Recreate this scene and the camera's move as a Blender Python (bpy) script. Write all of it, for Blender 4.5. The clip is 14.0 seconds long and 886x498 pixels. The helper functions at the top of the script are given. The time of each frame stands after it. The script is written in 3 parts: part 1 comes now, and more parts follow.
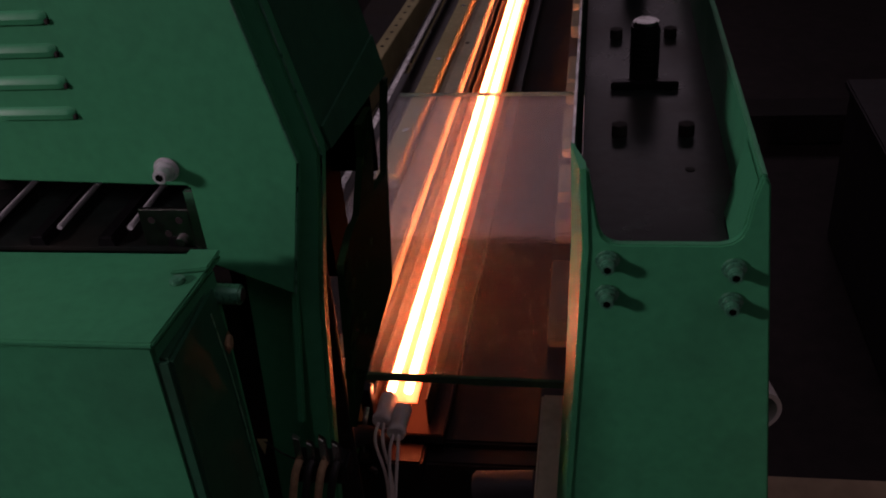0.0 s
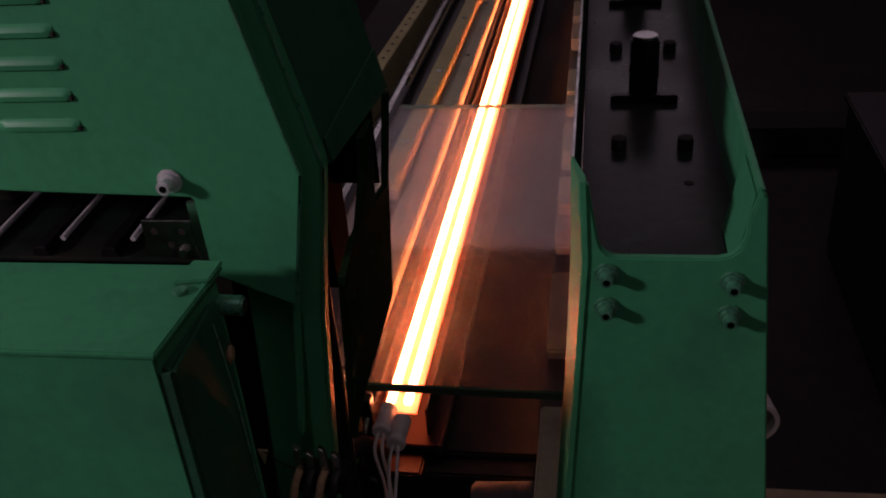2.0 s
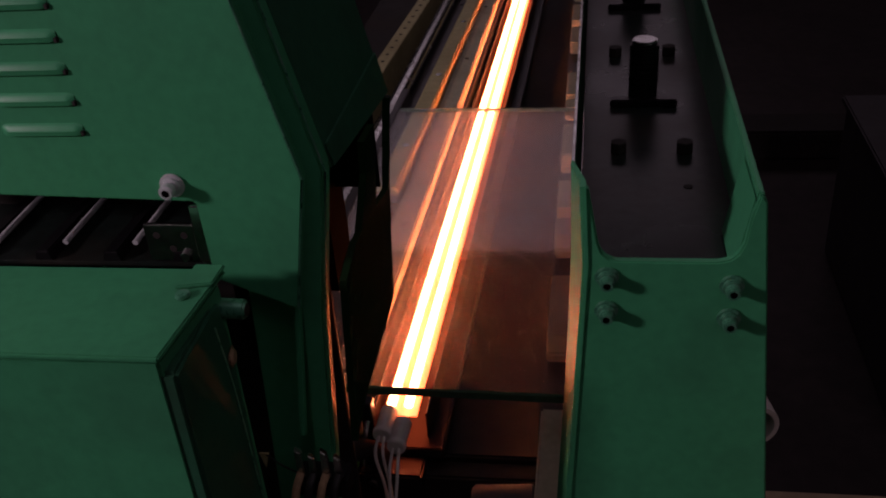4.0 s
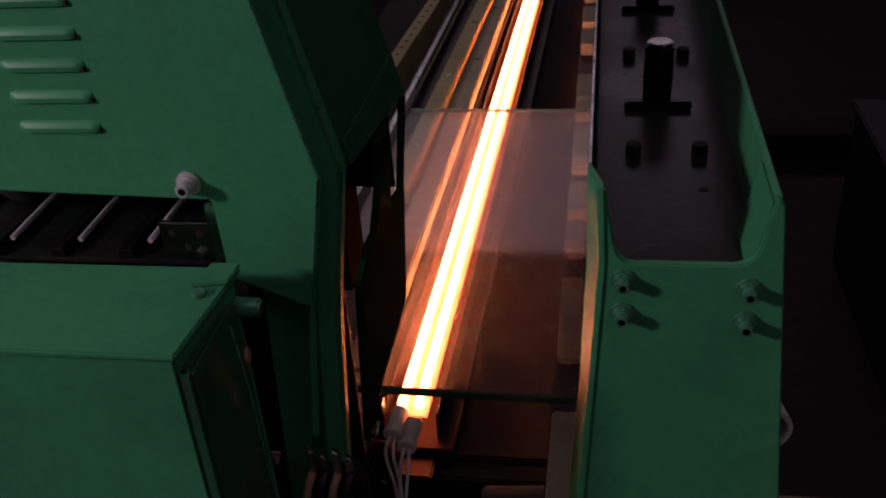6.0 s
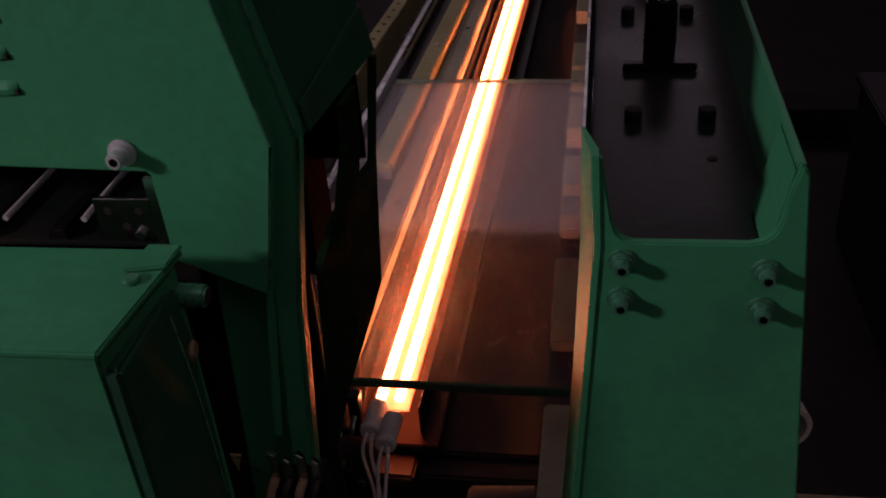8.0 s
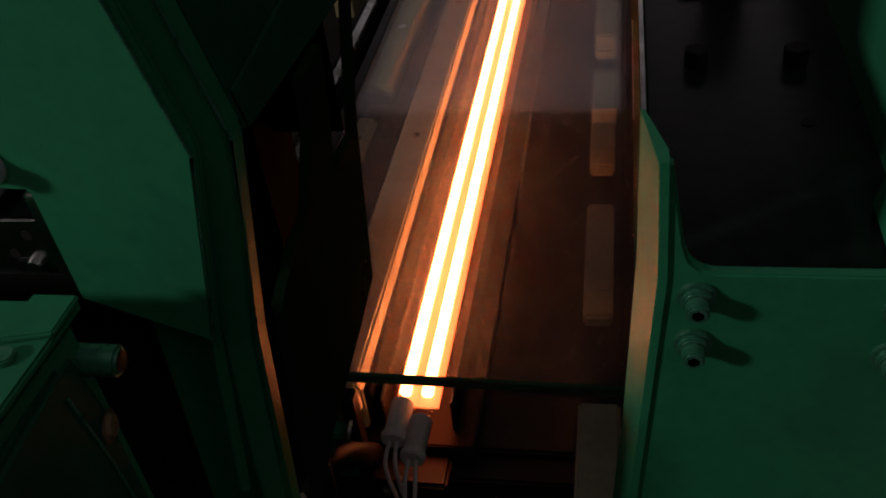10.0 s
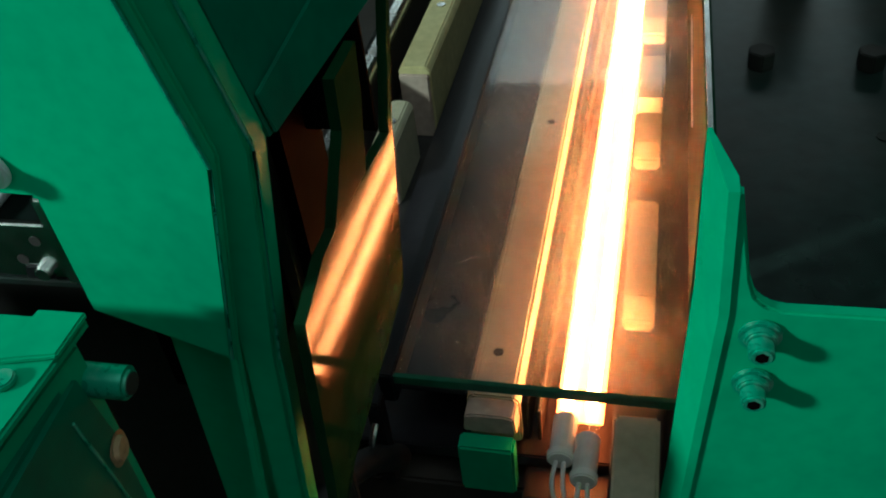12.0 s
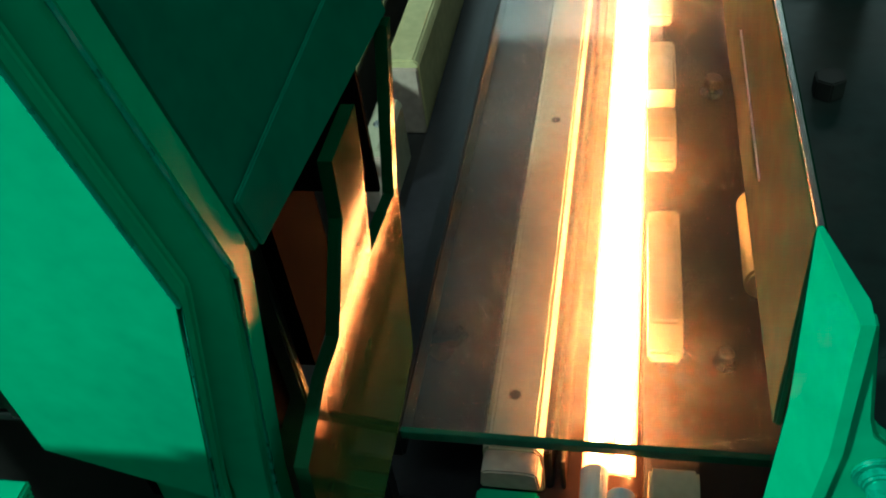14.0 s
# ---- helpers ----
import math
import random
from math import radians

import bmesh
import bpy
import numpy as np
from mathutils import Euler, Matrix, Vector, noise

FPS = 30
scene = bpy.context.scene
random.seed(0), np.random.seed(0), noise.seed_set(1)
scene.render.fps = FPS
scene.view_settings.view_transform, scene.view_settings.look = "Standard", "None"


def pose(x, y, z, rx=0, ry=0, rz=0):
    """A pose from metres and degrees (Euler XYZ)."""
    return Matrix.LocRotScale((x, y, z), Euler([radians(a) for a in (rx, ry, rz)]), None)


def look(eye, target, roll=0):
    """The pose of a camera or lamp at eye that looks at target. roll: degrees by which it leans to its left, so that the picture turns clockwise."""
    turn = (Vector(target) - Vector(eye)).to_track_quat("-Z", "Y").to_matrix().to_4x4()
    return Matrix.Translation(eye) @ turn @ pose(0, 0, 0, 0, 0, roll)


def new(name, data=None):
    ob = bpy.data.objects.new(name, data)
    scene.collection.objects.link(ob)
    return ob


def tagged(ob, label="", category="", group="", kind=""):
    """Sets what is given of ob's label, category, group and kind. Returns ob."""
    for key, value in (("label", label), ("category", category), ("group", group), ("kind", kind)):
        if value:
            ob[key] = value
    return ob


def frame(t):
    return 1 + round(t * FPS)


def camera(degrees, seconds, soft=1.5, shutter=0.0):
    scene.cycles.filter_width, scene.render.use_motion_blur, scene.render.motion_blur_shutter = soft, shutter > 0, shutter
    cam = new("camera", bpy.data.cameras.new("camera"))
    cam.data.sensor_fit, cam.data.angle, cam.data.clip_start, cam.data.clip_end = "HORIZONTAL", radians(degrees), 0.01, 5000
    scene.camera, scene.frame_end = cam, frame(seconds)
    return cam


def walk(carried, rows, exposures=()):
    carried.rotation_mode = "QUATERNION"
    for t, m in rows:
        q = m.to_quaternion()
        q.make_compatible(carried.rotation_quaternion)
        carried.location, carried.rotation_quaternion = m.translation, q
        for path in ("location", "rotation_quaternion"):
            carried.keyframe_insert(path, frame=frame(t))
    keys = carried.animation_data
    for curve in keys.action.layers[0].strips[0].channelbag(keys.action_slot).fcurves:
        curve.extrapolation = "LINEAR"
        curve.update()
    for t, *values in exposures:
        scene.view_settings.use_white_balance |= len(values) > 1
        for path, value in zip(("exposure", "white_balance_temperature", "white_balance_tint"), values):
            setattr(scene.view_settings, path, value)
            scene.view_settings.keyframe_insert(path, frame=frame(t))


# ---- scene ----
cam = camera(49.5, 14.0, soft=2.0)
PATH = [
    (0, (0.12, -0.567, 0.477), (-0.196, 1.098, -0.585), -5.2),
    (0.5, (0.12, -0.568, 0.478), (-0.197, 1.1, -0.579), -5.2),
    (1, (0.118, -0.569, 0.481), (-0.195, 1.101, -0.576), -4.9),
    (1.5, (0.118, -0.569, 0.482), (-0.194, 1.103, -0.57), -4.8),
    (2, (0.12, -0.57, 0.48), (-0.195, 1.107, -0.564), -4.9),
    (2.5, (0.122, -0.572, 0.48), (-0.198, 1.108, -0.558), -5.1),
    (3, (0.12, -0.572, 0.483), (-0.189, 1.108, -0.558), -4.9),
    (5.5, (0.118, -0.572, 0.48), (-0.203, 1.108, -0.557), -4.7),
    (6, (0.113, -0.572, 0.482), (-0.208, 1.107, -0.556), -4.5),
    (6.5, (0.116, -0.57, 0.478), (-0.213, 1.106, -0.563), -4.6),
    (7, (0.116, -0.566, 0.474), (-0.207, 1.108, -0.572), -4.6),
    (7.5, (0.118, -0.556, 0.466), (-0.206, 1.114, -0.586), -4.7),
    (7.7, (0.117, -0.542, 0.458), (-0.199, 1.126, -0.599), -4.6),
    (9.8, (0.097, -0.382, 0.42), (-0.25, 1.124, -0.849), -7.4),
    (10, (0.098, -0.378, 0.421), (-0.249, 1.119, -0.859), -7.6),
    (10.5, (0.097, -0.375, 0.421), (-0.264, 1.121, -0.856), -7.6),
    (11, (0.095, -0.373, 0.421), (-0.267, 1.123, -0.856), -7.3),
    (11.5, (0.093, -0.364, 0.418), (-0.275, 1.125, -0.866), -7.3),
    (12, (0.09, -0.347, 0.416), (-0.317, 1.098, -0.906), -7.6),
    (12.5, (0.081, -0.324, 0.41), (-0.328, 1.08, -0.954), -7.4),
    (13, (0.071, -0.291, 0.4), (-0.298, 1.098, -0.991), -7.2),
    (13.5, (0.065, -0.276, 0.404), (-0.3, 1.096, -1.004), -8.5),
    (14, (0.063, -0.276, 0.408), (-0.298, 1.11, -0.988), -8.8),
]
# the phone meters for the white-hot lamp at first, then opens up as the carriage slides aside
EXPOSURES = [(0.0, -3.25, 7000, 58), (7.7, -3.25, 7000, 58), (9.3, -4.3, 6900, 40), (10.0, -4.0, 6900, 30), (10.5, -2.8, 6700, 18), (11.0, -2.2, 6300, 6),
             (11.5, -1.75, 5900, -6), (12.0, -1.35, 5600, -18), (12.5, -1.05, 5400, -26), (13.0, -0.95, 5300, -30), (14.0, -0.9, 5300, -32)]
walk(cam, [(t, look(eye, target, roll)) for t, eye, target, roll in PATH], EXPOSURES)

# ---- world, hall lamp and unseen added fills ----
world = bpy.data.worlds.new("hall_air")
scene.world = world
world.use_nodes = True
world.node_tree.nodes["Background"].inputs[0].default_value = (0.75, 0.85, 1.0, 1)
world.node_tree.nodes["Background"].inputs[1].default_value = 0.02


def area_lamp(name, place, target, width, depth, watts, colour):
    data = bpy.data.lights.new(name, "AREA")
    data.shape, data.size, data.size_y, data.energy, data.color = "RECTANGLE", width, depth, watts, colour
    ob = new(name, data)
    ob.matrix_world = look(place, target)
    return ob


area_lamp("hall_lamp", (-1.5, -1.05, 0.95), (0, -0.12, 0.17), 0.16, 0.16, 84, (0.95, 1.0, 0.95))
# unseen fills, added overhead and at the right to lift dark faces
area_lamp("ceiling_fill", (0.3, -0.9, 2.8), (0.3, -0.9, 0), 3.0, 2.4, 62, (0.95, 0.98, 1.0))
area_lamp("side_fill", (1.7, -1.3, 1.6), (0, -0.1, 0.2), 0.9, 0.9, 9, (0.95, 1.0, 0.97))
# unseen; placed so the pane mirrors a grey sheen
area_lamp("far_lamp", (0.0, 5.3, 2.7), (0, 2.3, 0.0), 4.0, 1.6, 60, (0.97, 0.97, 1.0))


# ---- materials ----
def material(name, colour, rough=0.5, metal=0.0, grain=60.0, vary=0.25, bump=0.15, stain=(0, 0, 0), stain_amount=0.25, stain_scale=9.0,
             coat=0.0, emit=None, strength=0.0, spec=0.5, rough_vary=0.15):
    m = bpy.data.materials.new(name)
    m.use_nodes = True
    nt = m.node_tree
    n, l = nt.nodes, nt.links
    b = n["Principled BSDF"]
    co = n.new("ShaderNodeTexCoord")
    info = n.new("ShaderNodeObjectInfo")
    fine = n.new("ShaderNodeTexNoise")
    fine.inputs["Scale"].default_value, fine.inputs["Detail"].default_value = grain, 6
    big = n.new("ShaderNodeTexNoise")
    big.inputs["Scale"].default_value, big.inputs["Detail"].default_value = stain_scale, 5
    for t in (fine, big):
        l.new(co.outputs["Object"], t.inputs["Vector"])
    ramp = n.new("ShaderNodeValToRGB")
    ramp.color_ramp.elements[0].position, ramp.color_ramp.elements[1].position = 0.3, 0.72
    lo = [max(0, c * (1 - vary)) for c in colour]
    hi = [min(1, c * (1 + vary * 0.5)) for c in colour]
    ramp.color_ramp.elements[0].color, ramp.color_ramp.elements[1].color = (*lo, 1), (*hi, 1)
    l.new(fine.outputs["Fac"], ramp.inputs["Fac"])
    mask = n.new("ShaderNodeMapRange")
    mask.inputs["From Min"].default_value, mask.inputs["From Max"].default_value = 0.5, 0.75
    mask.inputs["To Max"].default_value = stain_amount
    l.new(big.outputs["Fac"], mask.inputs["Value"])
    mix = n.new("ShaderNodeMix")
    mix.data_type = "RGBA"
    l.new(mask.outputs["Result"], mix.inputs["Factor"])
    l.new(ramp.outputs["Color"], mix.inputs["A"])
    mix.inputs["B"].default_value = (*stain, 1)
    hue = n.new("ShaderNodeHueSaturation")
    tone = n.new("ShaderNodeMapRange")
    tone.inputs["To Min"].default_value, tone.inputs["To Max"].default_value = 0.9, 1.08
    l.new(info.outputs["Random"], tone.inputs["Value"])
    l.new(tone.outputs["Result"], hue.inputs["Value"])
    l.new(mix.outputs["Result"], hue.inputs["Color"])
    l.new(hue.outputs["Color"], b.inputs["Base Color"])
    rr = n.new("ShaderNodeMapRange")
    rr.inputs["To Min"].default_value, rr.inputs["To Max"].default_value = max(0.02, rough - rough_vary), min(1, rough + rough_vary)
    l.new(big.outputs["Fac"], rr.inputs["Value"])
    l.new(rr.outputs["Result"], b.inputs["Roughness"])
    b.inputs["Metallic"].default_value, b.inputs["Coat Weight"].default_value = metal, coat
    b.inputs["Specular IOR Level"].default_value = spec
    if bump:
        bm_ = n.new("ShaderNodeBump")
        bm_.inputs["Strength"].default_value, bm_.inputs["Distance"].default_value = bump, 0.0006
        l.new(fine.outputs["Fac"], bm_.inputs["Height"])
        l.new(bm_.outputs["Normal"], b.inputs["Normal"])
    if emit:
        b.inputs["Emission Color"].default_value, b.inputs["Emission Strength"].default_value = (*emit, 1), strength
    return m


GREEN = material("green_enamel", (0.014, 0.37, 0.172), 0.45, grain=140, vary=0.1, bump=0.06, stain=(0.02, 0.12, 0.07), stain_amount=0.35, stain_scale=11, spec=0.45)
# darker copy of the green enamel, for faces turned from the hall lamp
GREEN_SHADED = material("shaded_green_enamel", (0.012, 0.12, 0.065), 0.4, grain=120, vary=0.2, bump=0.08, stain=(0.02, 0.03, 0.02), stain_amount=0.5, stain_scale=14)
# colour and specular set near black to dim lamp spill on the wall
WALL_GLOSS = material("dim_gloss_sheet", (0.008, 0.034, 0.013), 0.06, metal=0.0, spec=0.005, grain=90, vary=0.2, bump=0.04, stain=(0.006, 0.012, 0.006), stain_amount=0.5, stain_scale=16, rough_vary=0.02)
# green taken far down so the flange looks less lit by the lamp
FLANGE_DIMMED = material("dimmed_green_sheet", (0.006, 0.03, 0.014), 0.5, metal=0.0, spec=0.001, grain=110, vary=0.3, bump=0.08, stain=(0.009, 0.012, 0.006), stain_amount=0.6, stain_scale=22, rough_vary=0.1)
# brown of the stain puts warm lamp light into the steel colour
STEEL_DARK = material("grimy_steel_warm_tint", (0.016, 0.026, 0.023), 0.3, metal=0.3, grain=130, vary=0.4, bump=0.12, stain=(0.06, 0.042, 0.034), stain_amount=0.5, stain_scale=14)
BLACK = material("black_lacquer", (0.008, 0.008, 0.009), 0.35, grain=150, vary=0.3, bump=0.05, stain=(0.02, 0.015, 0.012), stain_amount=0.4)
# also colours the recess back plate and hole discs in place of shade
SOOT_SHADE = material("soot_and_shade", (0.02, 0.016, 0.014), 0.7, grain=80, vary=0.4, bump=0.2, stain=(0.05, 0.03, 0.02), stain_amount=0.5)
TRAY = material("black_tray", (0.013, 0.011, 0.014), 0.32, grain=160, vary=0.3, bump=0.04, stain=(0.025, 0.022, 0.024), stain_amount=0.4, stain_scale=20)
BEIGE = material("beige_ceramic", (0.46, 0.42, 0.29), 0.62, grain=170, vary=0.12, bump=0.12, stain=(0.25, 0.19, 0.11), stain_amount=0.5, stain_scale=18)
BEIGE_PINK = material("sawn_ceramic", (0.5, 0.38, 0.31), 0.75, grain=120, vary=0.2, bump=0.25, stain=(0.3, 0.17, 0.12), stain_amount=0.5, stain_scale=40)
BEIGE_YELLOW = material("yellowed_strip", (0.5, 0.44, 0.22), 0.55, grain=120, vary=0.15, bump=0.1, stain=(0.25, 0.18, 0.08), stain_amount=0.4)
CHROME = material("zinc_plated_steel", (0.62, 0.64, 0.62), 0.24, metal=1.0, grain=160, vary=0.15, bump=0.06, stain=(0.2, 0.17, 0.13), stain_amount=0.5, stain_scale=60)
GREEN_BOLT = material("painted_bolt", (0.06, 0.36, 0.22), 0.3, metal=0.35, grain=160, vary=0.2, bump=0.05, stain=(0.35, 0.42, 0.38), stain_amount=0.45, stain_scale=160)
CAP_WHITE = material("white_ceramic_cap", (0.78, 0.74, 0.7), 0.5, grain=160, vary=0.08, bump=0.08, stain=(0.5, 0.36, 0.26), stain_amount=0.4, stain_scale=60)
WIRE = material("white_silicone_wire", (0.72, 0.68, 0.64), 0.5, grain=200, vary=0.08, bump=0.05, stain=(0.4, 0.3, 0.22), stain_amount=0.4, stain_scale=60)
SLEEVE = material("tan_fibre_sleeve", (0.42, 0.27, 0.15), 0.85, grain=260, vary=0.35, bump=0.5, stain=(0.15, 0.08, 0.04), stain_amount=0.5, stain_scale=60)
RUBBER = material("black_rubber", (0.012, 0.012, 0.012), 0.55, grain=120, vary=0.3, bump=0.1)
# near-black colour for shade inside openings and bolt sockets
DEEP_BLACK = material("shade_black", (0.004, 0.003, 0.003), 0.9, grain=60, vary=0.3, bump=0.1, spec=0.004)
BRUSHED = material("brushed_rod", (0.75, 0.75, 0.78), 0.5, metal=0.4, grain=200, vary=0.1, bump=0.1)
CONCRETE = material("dark_hall_floor", (0.035, 0.025, 0.024), 0.65, grain=24, vary=0.35, bump=0.2, stain=(0.015, 0.01, 0.01), stain_amount=0.6, stain_scale=2.2)
PLASTER = material("hall_plaster", (0.14, 0.13, 0.13), 0.85, grain=20, vary=0.2, bump=0.1, stain=(0.08, 0.06, 0.05), stain_amount=0.4, stain_scale=1.2)
WOOD = material("pale_plank", (0.42, 0.3, 0.19), 0.6, grain=40, vary=0.3, bump=0.2, stain=(0.22, 0.14, 0.08), stain_amount=0.5, stain_scale=8)
GREY_SHEET = material("dusty_grey_sheet", (0.07, 0.065, 0.07), 0.6, grain=40, vary=0.2, bump=0.1, stain=(0.1, 0.09, 0.09), stain_amount=0.4)


def glass_material(name, tint, dust, rough, shine):
    m = bpy.data.materials.new(name)
    m.use_nodes = True
    n, l = m.node_tree.nodes, m.node_tree.links
    out = n["Material Output"]
    n.remove(n["Principled BSDF"])
    clear, gloss, mix = n.new("ShaderNodeBsdfTransparent"), n.new("ShaderNodeBsdfGlossy"), n.new("ShaderNodeMixShader")
    clear.inputs[0].default_value = (*tint, 1)
    gloss.inputs["Roughness"].default_value = rough
    mix.inputs[0].default_value = shine
    l.new(clear.outputs[0], mix.inputs[1])
    l.new(gloss.outputs[0], mix.inputs[2])
    film, trans, both = n.new("ShaderNodeBsdfDiffuse"), n.new("ShaderNodeBsdfTranslucent"), n.new("ShaderNodeAddShader")
    film.inputs[0].default_value = trans.inputs[0].default_value = (0.4, 0.37, 0.36, 1)
    l.new(film.outputs[0], both.inputs[0])
    l.new(trans.outputs[0], both.inputs[1])
    co, noise_ = n.new("ShaderNodeTexCoord"), n.new("ShaderNodeTexNoise")
    noise_.inputs["Scale"].default_value, noise_.inputs["Detail"].default_value = 22, 8
    l.new(co.outputs["Object"], noise_.inputs["Vector"])
    rng = n.new("ShaderNodeMapRange")
    rng.inputs["From Min"].default_value, rng.inputs["From Max"].default_value = 0.3, 0.75
    rng.inputs["To Min"].default_value, rng.inputs["To Max"].default_value = dust * 0.5, dust * 1.6
    l.new(noise_.outputs["Fac"], rng.inputs["Value"])
    last = n.new("ShaderNodeMixShader")
    l.new(rng.outputs["Result"], last.inputs[0])
    l.new(mix.outputs[0], last.inputs[1])
    l.new(both.outputs[0], last.inputs[2])
    l.new(last.outputs[0], out.inputs["Surface"])
    return m


PANE = glass_material("heat_proof_glass", (0.97, 0.98, 0.975), 0.06, 0.05, 0.08)
QUARTZ = glass_material("quartz_glass", (0.99, 0.98, 0.975), 0.01, 0.05, 0.03)
EDGE_GLASS = material("green_glass_edge", (0.03, 0.12, 0.07), 0.12, grain=90, vary=0.2, bump=0.05, stain=(0.01, 0.02, 0.015), stain_amount=0.8)


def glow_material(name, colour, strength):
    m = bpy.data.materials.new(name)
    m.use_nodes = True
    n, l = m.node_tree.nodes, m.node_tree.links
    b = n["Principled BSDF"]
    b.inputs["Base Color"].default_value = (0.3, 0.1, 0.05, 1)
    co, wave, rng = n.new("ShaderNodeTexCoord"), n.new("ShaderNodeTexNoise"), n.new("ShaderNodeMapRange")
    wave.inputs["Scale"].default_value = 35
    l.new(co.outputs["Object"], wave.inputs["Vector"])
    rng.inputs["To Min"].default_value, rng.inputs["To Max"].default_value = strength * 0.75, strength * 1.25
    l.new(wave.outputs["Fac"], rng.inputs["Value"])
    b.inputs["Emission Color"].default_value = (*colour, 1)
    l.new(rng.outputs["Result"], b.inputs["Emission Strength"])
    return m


FILAMENT = glow_material("hot_tungsten", (1.0, 0.29, 0.09), 360.0)
# no lamp itself: added emission widens the bright band of the tubes
REFLECTOR = glow_material("emissive_reflector", (1.0, 0.16, 0.04), 26.0)


# ---- mesh helpers ----
def prism(points, axis, a, b, bm=None):
    """A polygon of two coordinates, swept along an axis from a to b."""
    bm = bm or bmesh.new()
    order = {"x": lambda p, q, d: (d, p, q), "y": lambda p, q, d: (p, d, q), "z": lambda p, q, d: (p, q, d)}[axis]
    lo = [bm.verts.new(order(p, q, a)) for p, q in points]
    hi = [bm.verts.new(order(p, q, b)) for p, q in points]
    bm.faces.new(lo), bm.faces.new(hi[::-1])
    for i in range(len(points)):
        j = (i + 1) % len(points)
        bm.faces.new((lo[i], hi[i], hi[j], lo[j]))
    bmesh.ops.recalc_face_normals(bm, faces=bm.faces)
    return bm


def box(x0, x1, y0, y1, z0, z1, bm=None):
    return prism([(x0, y0), (x1, y0), (x1, y1), (x0, y1)], "z", z0, z1, bm)


def soften(bm, width, segments=2):
    bmesh.ops.bevel(bm, geom=[e for e in bm.edges if len(e.link_faces) == 2 and e.calc_face_angle(0) > 0.3], offset=width, segments=segments, affect="EDGES", clamp_overlap=True)
    return bm


def rod(p, q, r0, r1=None, sides=20, bm=None):
    """A round bar from p to q."""
    bm = bm or bmesh.new()
    p, q = Vector(p), Vector(q)
    m = Matrix.Translation((p + q) / 2) @ (q - p).to_track_quat("Z", "Y").to_matrix().to_4x4()
    bmesh.ops.create_cone(bm, cap_ends=True, segments=sides, radius1=r0, radius2=r0 if r1 is None else r1, depth=(q - p).length, matrix=m)
    return bm


def hose(points, r, sides=10, bm=None, steps=8):
    """A smooth bent tube through points."""
    bm = bm or bmesh.new()
    pts = [Vector(p) for p in points]
    ext = [2 * pts[0] - pts[1]] + pts + [2 * pts[-1] - pts[-2]]
    line = []
    for i in range(1, len(ext) - 2):
        a, b, c, d = ext[i - 1:i + 3]
        for k in range(steps):
            t = k / steps
            line.append(0.5 * ((2 * b) + (c - a) * t + (2 * a - 5 * b + 4 * c - d) * t * t + (3 * b - a - 3 * c + d) * t ** 3))
    line.append(pts[-1])
    rings = []
    for i, p in enumerate(line):
        way = (line[min(i + 1, len(line) - 1)] - line[max(i - 1, 0)]).normalized()
        q = way.to_track_quat("Z", "Y")
        rings.append([bm.verts.new(p + q @ Vector((r * math.cos(2 * math.pi * k / sides), r * math.sin(2 * math.pi * k / sides), 0))) for k in range(sides)])
    for u, v in zip(rings, rings[1:]):
        for k in range(sides):
            bm.faces.new((u[k], u[(k + 1) % sides], v[(k + 1) % sides], v[k]))
    bm.faces.new(rings[0][::-1]), bm.faces.new(rings[-1])
    return bm


def mesh_from(name, bm, mat, smooth=True):
    me = bpy.data.meshes.new(name)
    bm.to_mesh(me)
    bm.free()
    me.materials.append(mat)
    if smooth:
        me.shade_smooth()
        me.set_sharp_from_angle(angle=radians(32))
    return me


def part(name, bm, mat, parent, label=""):
    ob = new(name, mesh_from(name, bm, mat))
    ob.parent = parent
    return tagged(ob, label)


def single(name, bm, mat, label, category, group="", kind=""):
    return tagged(new(name, mesh_from(name, bm, mat)), label, category, group, kind)


def root(name, place, label, category, group="", kind=""):
    ob = new(name)
    ob.location = place
    ob.empty_display_size = 0.02
    return tagged(ob, label, category, group, kind)


def shared(name, me, parent, place, turn=(0, 0, 0)):
    ob = new(name, me)
    ob.parent = parent
    ob.matrix_local = pose(*place, *turn)
    return ob


# ---- the hall ----
single("floor", box(-4, 4, -3, 6, -1.0, -0.95), CONCRETE, "dark worn concrete floor of the hall", "floor", kind="structure")
single("wall_north", box(-4, 4, 5.9, 6, -0.95, 3), PLASTER, "dim grey plastered hall wall", "wall", kind="structure")
single("wall_south", box(-4, 4, -3, -2.9, -0.95, 3), PLASTER, "dim grey plastered hall wall", "wall", kind="structure")
single("wall_east", box(3.9, 4, -2.9, 5.9, -0.95, 3), PLASTER, "dim grey plastered hall wall", "wall", kind="structure")
single("wall_west", box(-4, -3.9, -2.9, 5.9, -0.95, 3), PLASTER, "dim grey plastered hall wall", "wall", kind="structure")
single("ceiling", box(-4, 4, -3, 6, 3, 3.1), PLASTER, "dim grey hall ceiling", "ceiling", kind="structure")


